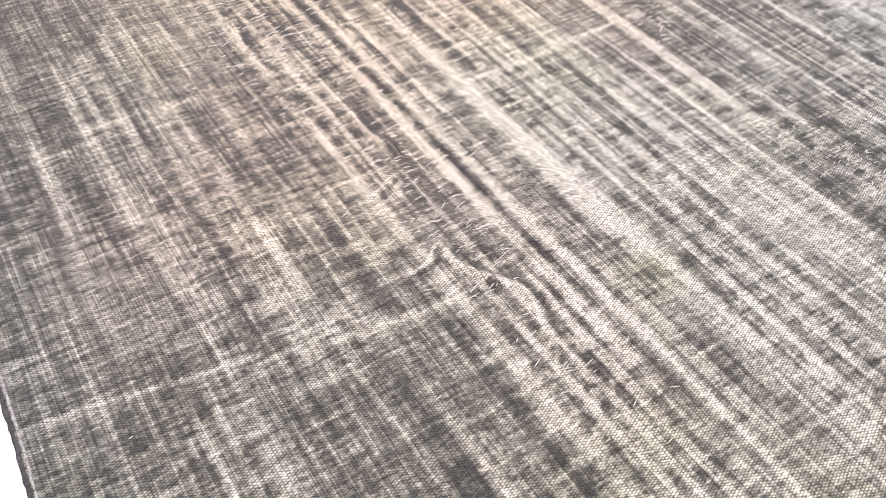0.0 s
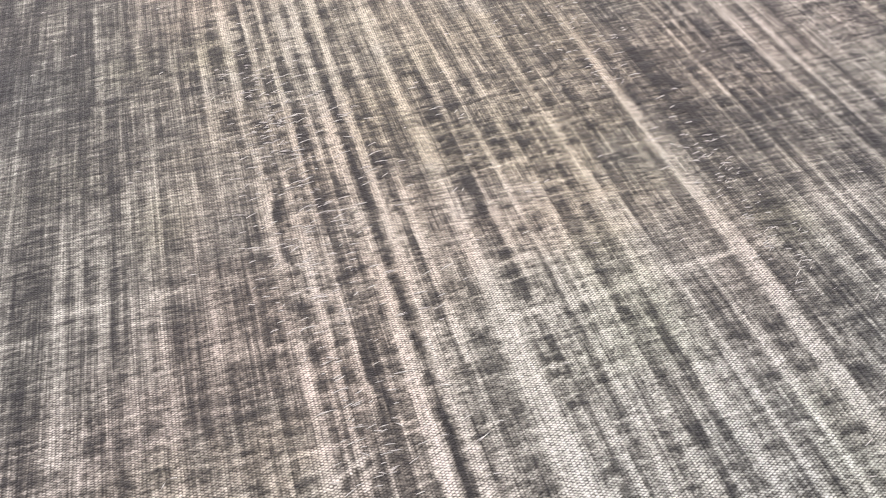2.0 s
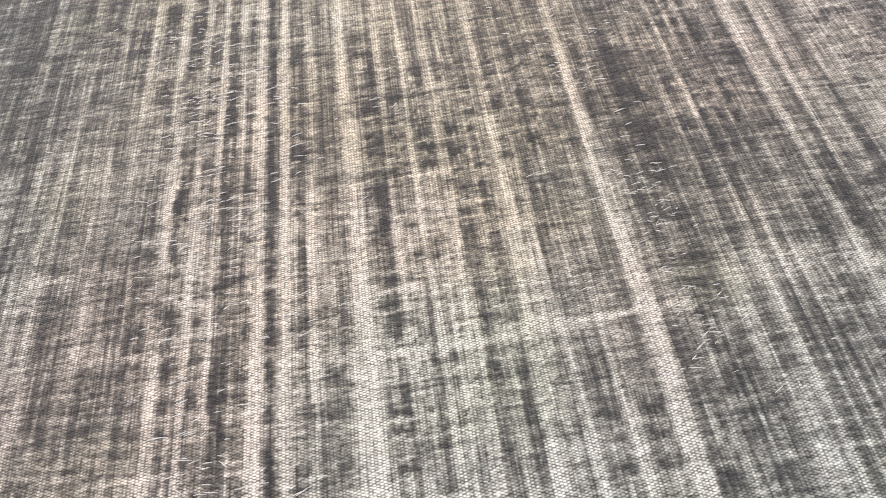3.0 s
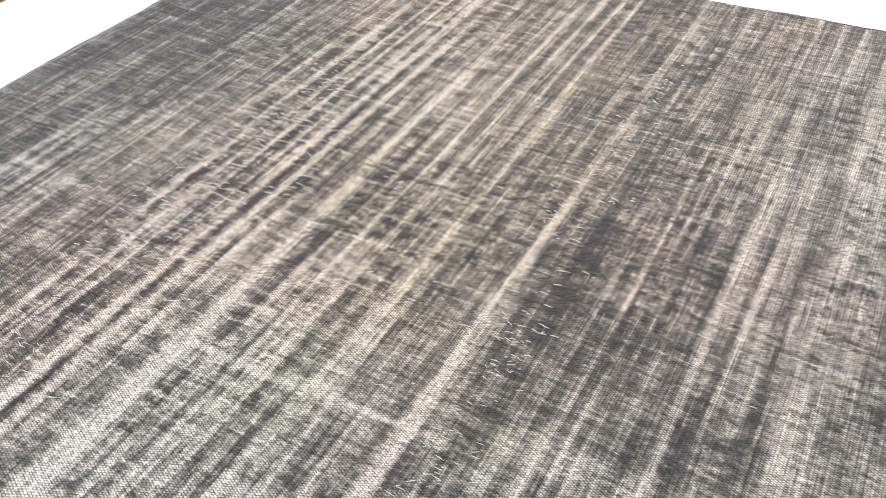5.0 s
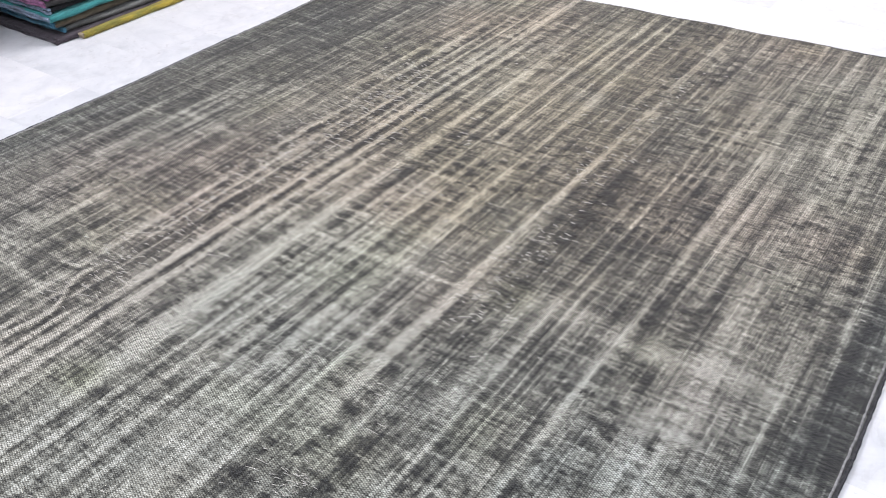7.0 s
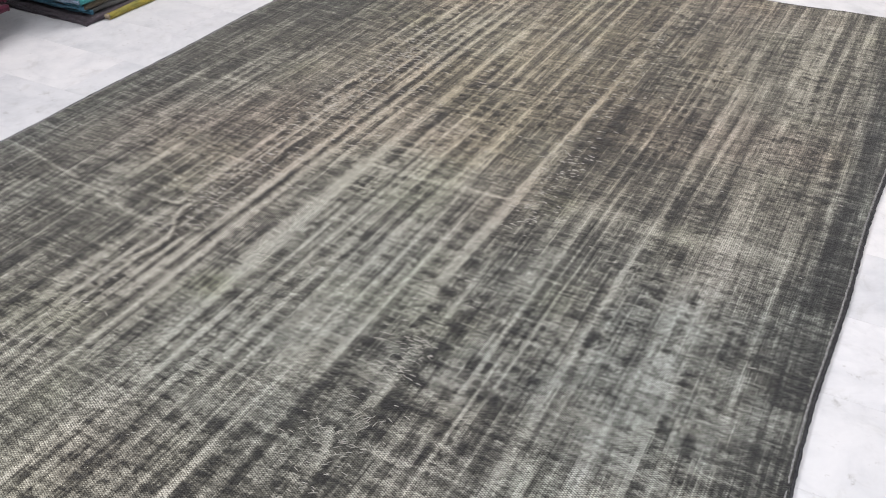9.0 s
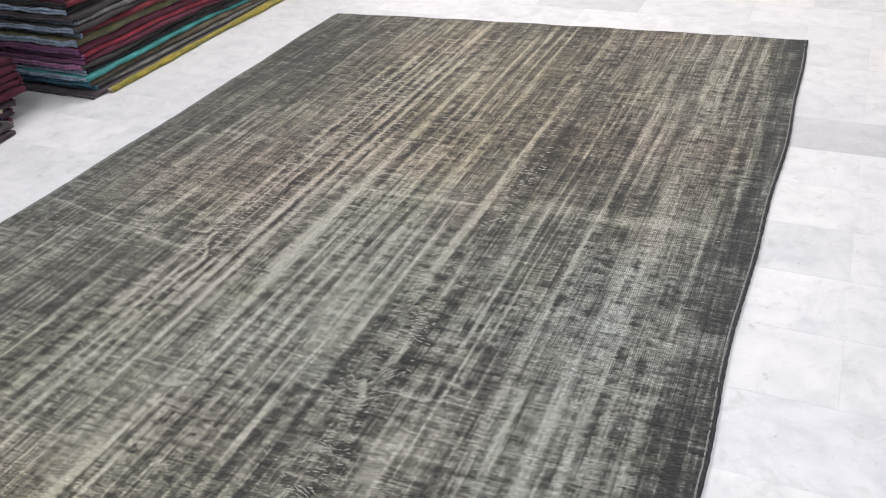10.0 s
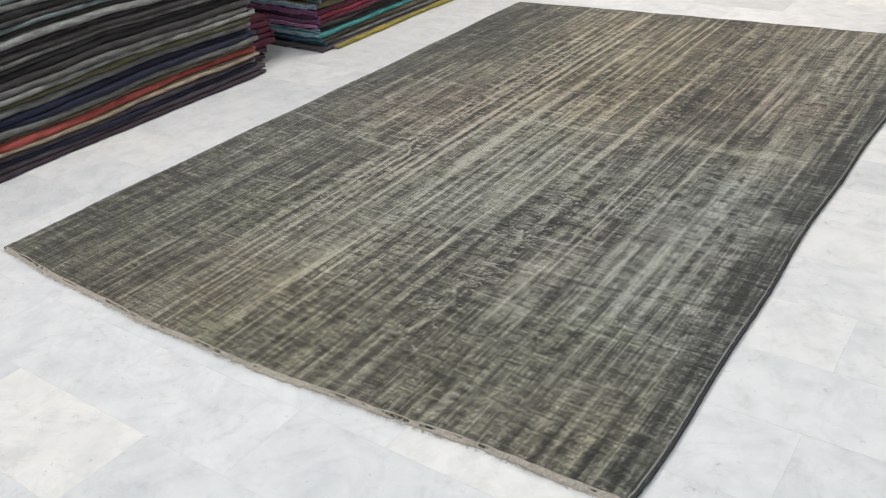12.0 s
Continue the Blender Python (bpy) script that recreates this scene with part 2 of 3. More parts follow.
def rug_outline(u, v):
    """Plan of the rug from fractions across and along: slightly skewed far end, wavy sides, bowed near end."""
    near = 0.004 - 0.016 * u - 0.045 * np.sin(np.pi * np.clip(u / 0.8, 0, 1)) * (u < 0.8) + 0.04 * u**4 + 0.003 * np.sin(u * 31)
    far = 3.71 + 0.17 * np.power(np.clip(u, 0, 1), 0.7) + 0.004 * np.sin(u * 43 + 1)
    y = near + (far - near) * v
    left = -0.006 * np.sin(y * 2.1) - 0.004 * v + 0.003 * np.sin(y * 9.0)
    right = RUG_W + 0.008 * np.sin(y * 2.6 + 0.6) + 0.004 * np.sin(y * 7.5)
    right = right - 0.010 * np.exp(-np.clip(y, 0, 9) / 0.05)
    return left + (right - left) * u, y


def wear_shading_at(x, y):
    """0 where dark pile is left, 1 where the pale foundation shows; includes highlight and shadow painted at the
    puckers.
    """
    xs = x + 0.010 * (lattice(3, x * 1.5, y * 1.2) - 0.5)
    # single wefts and warps fray past the edge of every patch
    comb = lattice(81, x * 5, y / 0.0046) - 0.5
    fray = lattice(82, x / 0.0040, y * 4) - 0.5
    xc, yc = xs + 0.006 * comb, y + 0.10 * fray
    xd, yd = xs + 0.030 * comb, y + 0.014 * fray
    w = 0.535 + 0.22 * (lattice(11, xc * 34, yc * 1.1) - 0.5) + 0.20 * (lattice(12, xc * 85, yc * 2.6) - 0.5) + 0.16 * (lattice(13, x * 235, y * 6) - 0.5)
    w += 0.12 * (lattice(14, xd * 4.5, y * 38) - 0.5) + 0.22 * (lattice(15, x * 8, y * 190) - 0.5) + 0.10 * (lattice(24, xd * 2.2, y * 12) - 0.5)
    w += 0.22 * (lattice(18, x * 2.1 + 3, y * 1.7) - 0.5) + 0.07 * (lattice(17, xd * 9, yd * 7) - 0.5) + 0.16 * (lattice(16, xd * 34, yd * 50) - 0.5)
    patchy = 0.7 + 0.5 * lattice(19, xd * 12, yd * 9)
    # bare streaks along the warp: place, width, start, end, strength
    for c, s, lo, hi, k in ((0.899, 0.013, 1.15, 3.8, 0.80), (0.953, 0.012, 1.0, 3.2, 0.70), (1.08, 0.016, 1.3, 3.5, 0.42), (1.235, 0.014, 1.9, 2.8, 0.30),
                            (1.368, 0.013, 2.1, 3.2, 0.54), (1.541, 0.006, 1.8, 2.5, 0.50), (1.568, 0.006, 1.6, 2.35, 0.52), (2.13, 0.028, 1.0, 3.6, 0.38),
                            (0.325, 0.015, 1.5, 2.5, 0.34), (1.76, 0.018, 0.5, 2.2, 0.22), (1.945, 0.022, 0.5, 3.4, 0.28), (0.648, 0.012, 2.2, 2.9, 0.36), (2.02, 0.012, 1.8, 3.4, 0.22)):
        w += k * bell(xc, c, s) * window(y, lo, hi, 0.5) * patchy
    for c, s, lo, hi, k in ((0.215, 0.012, 1.8, 2.6, 0.26), (0.80, 0.016, 2.2, 2.9, 0.26), (1.13, 0.014, 1.5, 2.1, 0.26), (1.375, 0.014, 1.5, 1.95, 0.26), (1.58, 0.024, 2.65, 3.15, 0.20),
                            (0.48, 0.014, 1.8, 2.3, 0.2), (2.28, 0.012, 0.5, 3.0, 0.22), (1.84, 0.010, 0.2, 1.2, 0.22), (1.28, 0.012, 0.1, 1.0, 0.24), (0.72, 0.012, 0.2, 1.3, 0.22)):
        w += k * bell(xc, c, s) * window(y, lo, hi, 0.5) * patchy
    w += 0.55 * bell(xc, 1.10 + 0.11 * (y - 0.5), 0.016) * window(y, 0.3, 1.15, 0.4) * patchy
    # the ladder: rungs of dark pile left between bare warp lines
    phase = xs / 0.062 + 2.0 * lattice(71, xs * 8, y * 0.10)
    line = np.cos(2 * np.pi * phase)
    grip = (0.45 + 0.55 * window(x, 0.55, 2.3, 0.3)) * (1 - 0.8 * bell(xs, 0.922, 0.045))
    w += grip * 0.42 * np.clip(line * 1.8 - 0.5, 0, 1) * np.clip(2.2 * lattice(72, xs * 9, y * 1.2) - 0.5, 0, 1) * (0.5 + 0.8 * lattice(75, xc * 25, y * 12))
    held = np.clip(2.2 * lattice(74, xs * 5, y * 2.4) - 0.35, 0, 1)
    w -= grip * 0.45 * np.clip(0.5 - line * 1.6, 0, 1) * np.clip(7.0 * (lattice(73, xd * 19, yd * 62) - 0.54), 0, 1) * held
    w -= 0.26 * np.clip(7.0 * (lattice(76, xd * 34, yd * 70) - 0.66), 0, 1) * (0.4 + 0.6 * held)
    # pale wefts laid bare in short runs
    w += 0.26 * np.clip(7.0 * (lattice(77, xd * 7, y * 105) - 0.72), 0, 1) * np.clip(2.0 * lattice(78, x * 4, y * 3) - 0.4, 0, 1)
    # pile left standing beside the streaks
    for c, s, lo, hi, k in ((0.926, 0.008, 1.2, 3.2, 0.38), (1.655, 0.028, 1.7, 2.75, 0.30), (1.14, 0.022, 1.9, 2.8, 0.30), (0.84, 0.022, 1.6, 2.5, 0.22), (1.31, 0.022, 1.35, 1.95, 0.22),
                            (1.00, 0.016, 1.9, 2.7, 0.24), (1.64, 0.03, 0.1, 0.9, 0.16), (0.27, 0.022, 1.9, 2.5, 0.22)):
        w -= k * bell(xs + (0.045 if s > 0.01 else 0.010) * comb, c, s) * window(y, lo, hi, 0.5) * (0.1 + 1.5 * np.clip(3 * lattice(79, xs * 10, y * 34) - 0.9, 0, 1)) * (0.45 + 1.1 * lattice(80, x * 9, y * 150))
    # single clumps of dark pile: place, half width, half length, strength
    for cx, cy, sx, sy, k in ((1.02, 1.83, 0.035, 0.030, 0.34), (1.07, 1.27, 0.040, 0.028, 0.40), (1.04, 1.50, 0.030, 0.020, 0.38), (0.88, 1.33, 0.028, 0.018, 0.38), (0.84, 2.13, 0.022, 0.016, 0.50),
                              (1.69, 2.03, 0.022, 0.020, 0.46), (1.61, 1.77, 0.020, 0.040, 0.36), (1.18, 1.75, 0.022, 0.018, 0.36), (1.68, 2.61, 0.030, 0.030, 0.34), (1.67, 2.38, 0.026, 0.050, 0.34),
                              (1.95, 1.15, 0.080, 0.028, 0.34), (1.73, 1.13, 0.080, 0.040, 0.34), (2.07, 1.36, 0.040, 0.022, 0.34), (1.74, 1.31, 0.06, 0.03, 0.28), (2.29, 1.62, 0.05, 0.06, 0.34), (0.855, 1.76, 0.014, 0.014, 0.5)):
        w -= 0.75 * k * bell(xs + 0.05 * comb, cx, sx) * bell(y + 0.02 * fray, cy, 0.7 * sy) * (0.2 + 1.6 * lattice(23, xd * 20, y * 120))
    # old fold lines across the weft
    w += 0.56 * bell(y, 1.94 + 0.008 * np.sin(x * 9), 0.010) * window(x, 1.02, 1.62) * patchy
    w += 0.36 * bell(y, 1.99 + 0.02 * (x - 1.6) + 0.01 * np.sin(x * 12), 0.030) * window(x, 1.58, 2.34) * patchy
    w += 0.40 * bell(y, 1.515 - 0.10 * x + 0.008 * np.sin(x * 14), 0.007) * window(x, 0.06, 0.40)
    w += 0.30 * bell(y, 1.54 - 0.21 * x + 0.008 * np.sin(x * 11), 0.008) * window(x, 0.36, 0.74) * patchy
    w += 0.40 * bell(y, 2.21 + 0.01 * np.sin(x * 9), 0.012) * window(x, 0.28, 0.58) * patchy
    w -= 0.55 * bell(y, 2.58 + 0.005 * np.sin(x * 40), 0.006) * window(x, 1.18, 1.32) + 0.40 * bell(y, 3.31, 0.008) * window(x, 1.76, 1.96)
    w += 0.26 * bell(y, 0.31 + 0.28 * (x - 1.94) + 0.01 * np.sin(x * 8), 0.012) * window(x, 1.85, 2.36) * patchy
    w += 0.26 * bell(y, 0.83 + 0.01 * np.sin(x * 14), 0.010) * window(x, 1.58, 1.90) * patchy
    w -= 0.30 * bell(y, 0.81 + 0.16 * (x - 1.97), 0.014) * window(x, 1.92, 2.36) - 0.16 * bell(y, 1.48 + 0.2 * (x - 1.7), 0.010) * window(x, 1.62, 1.98)
    # larger worn and unworn fields
    w += 0.20 * bell(x, 2.12, 0.18) * window(y, 0.6, 2.05, 0.4) + 0.15 * bell(x, 1.25, 0.40) * window(y, 1.2, 2.35, 0.6) + 0.05 * bell(x, 0.7, 0.45) * window(y, 0.7, 1.6, 0.4)
    w -= 0.10 * bell(x, 1.85, 0.16) * window(y, 1.0, 1.3, 0.2) + 0.12 * bell(x, 2.1, 0.2) * bell(y, 0.72, 0.07) + 0.10 * bell(x, 1.80, 0.17) * window(y, 2.05, 2.9, 0.4) + 0.13 * bell(x, 0.2, 0.3) * window(y, 2.2, 4.0, 0.8) + 0.10 * bell(x, 1.86, 0.12) * bell(y, 1.84, 0.10)
    w += -0.08 * bell(x, 0.55, 0.3) * bell(y, 0.95, 0.35) - 0.07 * bell(x, 1.10, 0.16) * bell(y, 1.38, 0.12) + 0.08 * bell(x, 1.42, 0.2) * bell(y, 1.62, 0.25) + 0.14 * bell(x, 0.6, 0.22) * bell(y, 1.72, 0.14) + 0.12 * bell(x, 2.18, 0.10) * bell(y, 0.88, 0.12) + 0.10 * bell(x, 2.05, 0.08) * bell(y, 1.0, 0.06)
    # dark unworn border along the long sides, broken and uneven
    ragged = 0.11 * (lattice(21, x * 5, y * 9) - 0.5) + 0.05 * comb
    w -= 0.38 * window(x + ragged, 2.37, 2.6, 0.10) * (0.3 + 1.4 * lattice(22, xs * 16 + 0.8 * comb, y * 60)) + 0.16 * window(x + ragged, -0.2, 0.06, 0.15) + 0.12 * window(y, 3.72, 4.5, 0.2)
    # puckers: crests paled as bare weave and highlight, one flank darkened as painted shadow
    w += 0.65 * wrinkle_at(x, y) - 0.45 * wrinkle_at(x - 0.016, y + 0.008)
    # the near end keeps more of its pile and wears evenly
    kept = window(y, -1, 0.48, 0.5)
    w = w + kept * (0.52 * (0.50 - w)) - 0.16 * window(x, -1, 0.75, 0.5) * window(y, -1, 0.75, 0.5)
    return np.clip(w, -0.2, 1.1)


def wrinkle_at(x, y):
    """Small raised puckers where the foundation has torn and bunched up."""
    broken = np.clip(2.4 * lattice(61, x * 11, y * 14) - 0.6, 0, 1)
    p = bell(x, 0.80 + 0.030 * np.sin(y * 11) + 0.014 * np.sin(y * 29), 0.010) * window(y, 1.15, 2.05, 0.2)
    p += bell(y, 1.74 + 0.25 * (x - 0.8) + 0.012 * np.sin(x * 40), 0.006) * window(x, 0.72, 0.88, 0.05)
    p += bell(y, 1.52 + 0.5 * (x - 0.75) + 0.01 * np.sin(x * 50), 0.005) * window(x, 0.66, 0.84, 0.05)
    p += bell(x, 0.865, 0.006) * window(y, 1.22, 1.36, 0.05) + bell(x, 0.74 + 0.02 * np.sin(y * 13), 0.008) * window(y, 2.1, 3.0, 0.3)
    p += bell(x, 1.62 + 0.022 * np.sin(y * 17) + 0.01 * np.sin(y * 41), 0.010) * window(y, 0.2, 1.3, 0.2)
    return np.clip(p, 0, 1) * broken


def tint_at(x, y):
    """Drifts of old gold, slate, plum and olive left in the grey dye."""
    col = np.ones((*x.shape, 3))
    mottle = 0.35 + 1.3 * (0.6 * lattice(37, x * 9, y * 7) + 0.4 * lattice(38, x * 30, y * 26))
    drift = lattice(31, x * 3.0, y * 2.2)
    gold = np.clip(1.3 * bell(x, 1.15, 0.75) * window(y, 2.15, 4.3, 0.8) * (0.4 + drift) + 0.7 * bell(x, 1.2, 0.3) * bell(y, 0.35, 0.3), 0, 1)
    slate = np.clip(window(x, -1, 0.45, 0.5) * window(y, 0.1, 5, 0.6) * (0.35 + 0.6 * lattice(32, x * 4, y * 3)) + 0.35 * bell(x, 2.15, 0.3) * window(y, 0.5, 1.9, 0.5) + 0.5 * window(x, 0.95, 2.6, 0.4) * window(y, 0.45, 1.95, 0.3) + bell(x, 2.40, 0.06), 0, 1)
    plum = np.clip(1.4 * (lattice(33, x * 3.3, y * 2.7) - 0.45), 0, 1) * (1 - 0.7 * slate) + 0.9 * bell(x, 0.58, 0.28) * bell(y, 1.85, 0.28) + 0.4 * bell(x, 1.9, 0.3) * window(y, 2.0, 2.9, 0.5)
    olive = np.clip(1.3 * (lattice(34, x * 6, y * 5) - 0.62), 0, 1) + bell(x, 1.06, 0.05) * bell(y, 1.26, 0.05)
    umber = window(y, -1, 0.55, 0.6) * (0.5 + 0.6 * lattice(35, x * 4, y * 4)) + 0.6 * bell(x, 1.5, 0.35) * window(y, 2.2, 3.3, 0.5) * (0.4 + 0.8 * lattice(36, x * 4, y * 3))
    for mask, tint in ((umber, (1.025, 1.005, 0.92)), (gold, (1.05, 1.005, 0.925)), (slate, (0.915, 0.98, 1.05)), (plum, (1.06, 0.965, 0.96)), (olive, (0.98, 1.01, 0.88))):
        col *= 1 + 1.1 * np.clip(mask * mottle, 0, 1)[..., None] * (np.array(tint) - 1)
    return np.clip(col, 0.86, 1.08) * np.array((0.992, 1.006, 0.970))


def rug():
    us = np.concatenate([[0.0], np.linspace(0.0015, 0.9985, NX - 1), [1.0]])
    vs = np.concatenate([[0.0], np.linspace(0.001, 0.999, NY - 1), [1.0]])
    U, V = np.meshgrid(us, vs)
    X, Y = rug_outline(U, V)
    wear_shading = wear_shading_at(X, Y)
    Z = 0.011 - 0.0022 * wear_shading + 0.004 * (lattice(41, X * 3, Y * 2.4) - 0.4) + 0.0012 * lattice(42, X * 20, Y * 34) + 0.007 * wrinkle_at(X, Y)
    rim = (U == 0) | (U == 1) | (V == 0) | (V == 1)
    Z[rim] = 0.002
    rows_n, cols = U.shape
    verts = np.stack([X, Y, Z], -1).reshape(-1, 3)
    i = np.arange(rows_n * cols).reshape(rows_n, cols)
    faces = np.stack([i[:-1, :-1], i[:-1, 1:], i[1:, 1:], i[1:, :-1]], -1).reshape(-1, 4)
    me = bpy.data.meshes.new("wool_field")
    me.from_pydata(verts.tolist(), [], faces.tolist())
    rgba = np.ones((len(verts), 4))
    rgba[:, :3] = tint_at(X, Y).reshape(-1, 3)
    me.color_attributes.new("tint", "FLOAT_COLOR", "POINT").data.foreach_set("color", rgba.astype(np.float32).ravel())
    me.attributes.new("wear_shading", "FLOAT", "POINT").data.foreach_set("value", wear_shading.astype(np.float32).ravel())
    smooth(me)
    thing = tagged(new("rug"), "large worn overdyed grey rug lying flat on marble floor", "rug")
    part_mesh("wool_field", me, PILE, thing)

    def tube(name, pts, radius, mat, label, flat=1.0, sides=7):
        bm = bmesh.new()
        last = None
        for k, p in enumerate(pts):
            d = (pts[min(k + 1, len(pts) - 1)] - pts[max(k - 1, 0)]).normalized()
            side = d.cross(Vector((0, 0, 1))).normalized()
            ring = []
            for j in range(sides):
                a = 2 * math.pi * j / sides
                ring.append(bm.verts.new(p + side * math.cos(a) * radius + Vector((0, 0, 1)) * math.sin(a) * radius * flat))
            if last:
                for j in range(sides):
                    bm.faces.new((last[j], last[(j + 1) % sides], ring[(j + 1) % sides], ring[j]))
            else:
                bm.faces.new(ring)
            last = ring
        bm.faces.new(last)
        bmesh.ops.recalc_face_normals(bm, faces=bm.faces)
        for f in bm.faces:
            f.smooth = True
        return part(name, bm, mat, thing, label)

    rng = random.Random(5)
    for u in (0.0, 1.0):
        pts = []
        for k in range(320):
            x, y = rug_outline(np.float64(u), np.float64(k / 319))
            pts.append(Vector((float(x) + rng.uniform(-0.0012, 0.0012), float(y), 0.0075 + rng.uniform(-0.0006, 0.001))))
        tube("binding", pts, 0.0046, SELVEDGE, "charcoal overcast binding cord along a long side")
    for u, step in ((0.0, 1), (1.0, -1)):
        pts = []
        for k in range(420):
            x, y = rug_outline(np.float64(u), np.float64(k / 419))
            pts.append(Vector((float(x) + step * (0.0080 + rng.uniform(-0.001, 0.001)), float(y), 0.0118 + rng.uniform(-0.0008, 0.0012))))
        tube("edge_stitch", pts, 0.0026, STITCH, "paler grey stitched line inside the binding", 0.8, 5)
    pts = []
    for k in range(260):
        x, y = rug_outline(np.float64(k / 259), np.float64(1.0))
        pts.append(Vector((float(x), float(y) + 0.002 + rng.uniform(-0.0015, 0.0015), 0.0055)))
    tube("end_band", pts, 0.004, SELVEDGE, "dark finished end")
    # near end: a flat, ragged strip of undyed cotton weft
    n = 620
    us_ = np.linspace(0.004, 0.992, n)
    ex, ey = rug_outline(us_, np.zeros(n))
    out = 0.002 + 0.006 * lattice(51, us_ * 26, us_ * 0) + 0.007 * (lattice(52, us_ * 150, us_ * 0) - 0.5)
    inn = 0.004 + 0.005 * lattice(53, us_ * 60, us_ * 0)
    strip = []
    for f, z in ((0.0, 0.001), (0.12, 0.0045), (0.5, 0.0065), (0.9, 0.0140), (1.0, 0.0146)):
        yy = ey - out + (out + inn) * f
        zz = z + 0.0022 * (lattice(54, us_ * 150, us_ * 0 + f * 7) - 0.5) * (f > 0)
        strip.append(np.stack([ex, yy, zz], -1))
    grid = np.array(strip)
    idx = np.arange(5 * n).reshape(5, n)
    quads = np.stack([idx[:-1, :-1], idx[:-1, 1:], idx[1:, 1:], idx[1:, :-1]], -1).reshape(-1, 4)
    m3 = bpy.data.meshes.new("end_band")
    m3.from_pydata(grid.reshape(-1, 3).tolist(), [], quads.tolist())
    part_mesh("end_band", smooth(m3), CREAM, thing, "frayed undyed cream cotton end band")

    def strands(name, places, mat, label, thick):
        vs_, fs = [], []
        for p, heading, length, lift in places:
            d, s = Vector((math.cos(heading), math.sin(heading), 0)), Vector((-math.sin(heading), math.cos(heading), 0))
            bend = rng.uniform(-0.08, 0.08) * length
            base = len(vs_)
            for k in range(4):
                f = k / 3
                c = p + d * (f - 0.5) * length + s * bend * (f * f - 0.3) + Vector((0, 0, lift * math.sin(math.pi * f)))
                r = thick * (1.0 if 0 < k < 3 else 0.45)
                vs_ += [tuple(c + s * r), tuple(c - s * r), tuple(c + Vector((0, 0, r * 1.5)))]
            for k in range(3):
                a = base + 3 * k
                fs += [(a, a + 3, a + 5, a + 2), (a + 2, a + 5, a + 4, a + 1), (a + 1, a + 4, a + 3, a)]
        m2 = bpy.data.meshes.new(name)
        m2.from_pydata(vs_, [], fs)
        tagged(part_mesh(name, smooth(m2), mat, thing, label), kind="stuff")

    loose = []
    for c, s, lo, hi, count in ((1.62, 0.035, 0.22, 1.30, 170), (0.82, 0.045, 0.55, 1.35, 80), (0.80, 0.045, 1.35, 2.0, 80), (0.75, 0.05, 2.0, 3.0, 140),
                                (1.63, 0.03, 1.8, 2.3, 80), (1.56, 0.05, 2.5, 3.3, 80), (1.22, 0.55, 0.1, 3.7, 260)):
        for _ in range(count):
            x, y = rng.gauss(c, s), rng.uniform(lo, hi)
            if 0.05 < x < 2.38:
                loose.append((Vector((x, y, 0.0118)), rng.gauss(0.06, 0.32), rng.uniform(0.007, 0.019), rng.uniform(0.0, 0.0012)))
    for c, s, lo, hi, count in ((0.80, 0.05, 1.3, 2.0, 70), (0.80, 0.06, 2.0, 2.9, 130), (0.96, 0.05, 1.7, 2.7, 40), (1.62, 0.04, 1.75, 2.7, 26), (1.60, 0.05, 0.9, 1.6, 20)):
        for _ in range(count):
            loose.append((Vector((rng.gauss(c, s), rng.uniform(lo, hi), 0.0112)), rng.gauss(0.05, 0.22), rng.uniform(0.016, 0.034), rng.uniform(0.0003, 0.0012)))
    strands("loose_threads", loose, THREAD, "pale broken warp threads lifting from the worn pile", 0.0010)
    tufts = []
    for _ in range(20):
        cx, cy, lean = rng.gauss(1.625, 0.024), rng.uniform(0.30, 1.33), rng.gauss(0.3, 0.35)
        for _ in range(9):
            tufts.append((Vector((rng.gauss(cx, 0.018), rng.gauss(cy, 0.016), 0.0118)), rng.gauss(lean, 0.25), rng.uniform(0.008, 0.020), rng.uniform(0.0005, 0.002)))
    strands("torn_cotton", tufts, THREAD, "pale tufts of torn foundation cotton", 0.0009)
    ends = []
    for _ in range(420):
        u = rng.random()
        x, y = rug_outline(np.float64(u), np.float64(0.0))
        ends.append((Vector((float(x), float(y) - 0.012, 0.006)), -math.pi / 2 + rng.gauss(0, 0.5), rng.uniform(0.006, 0.02), rng.uniform(0, 0.003)))
    strands("end_fray", ends, CREAM, "short cream fringe stubs", 0.0009)
    return thing


rug()


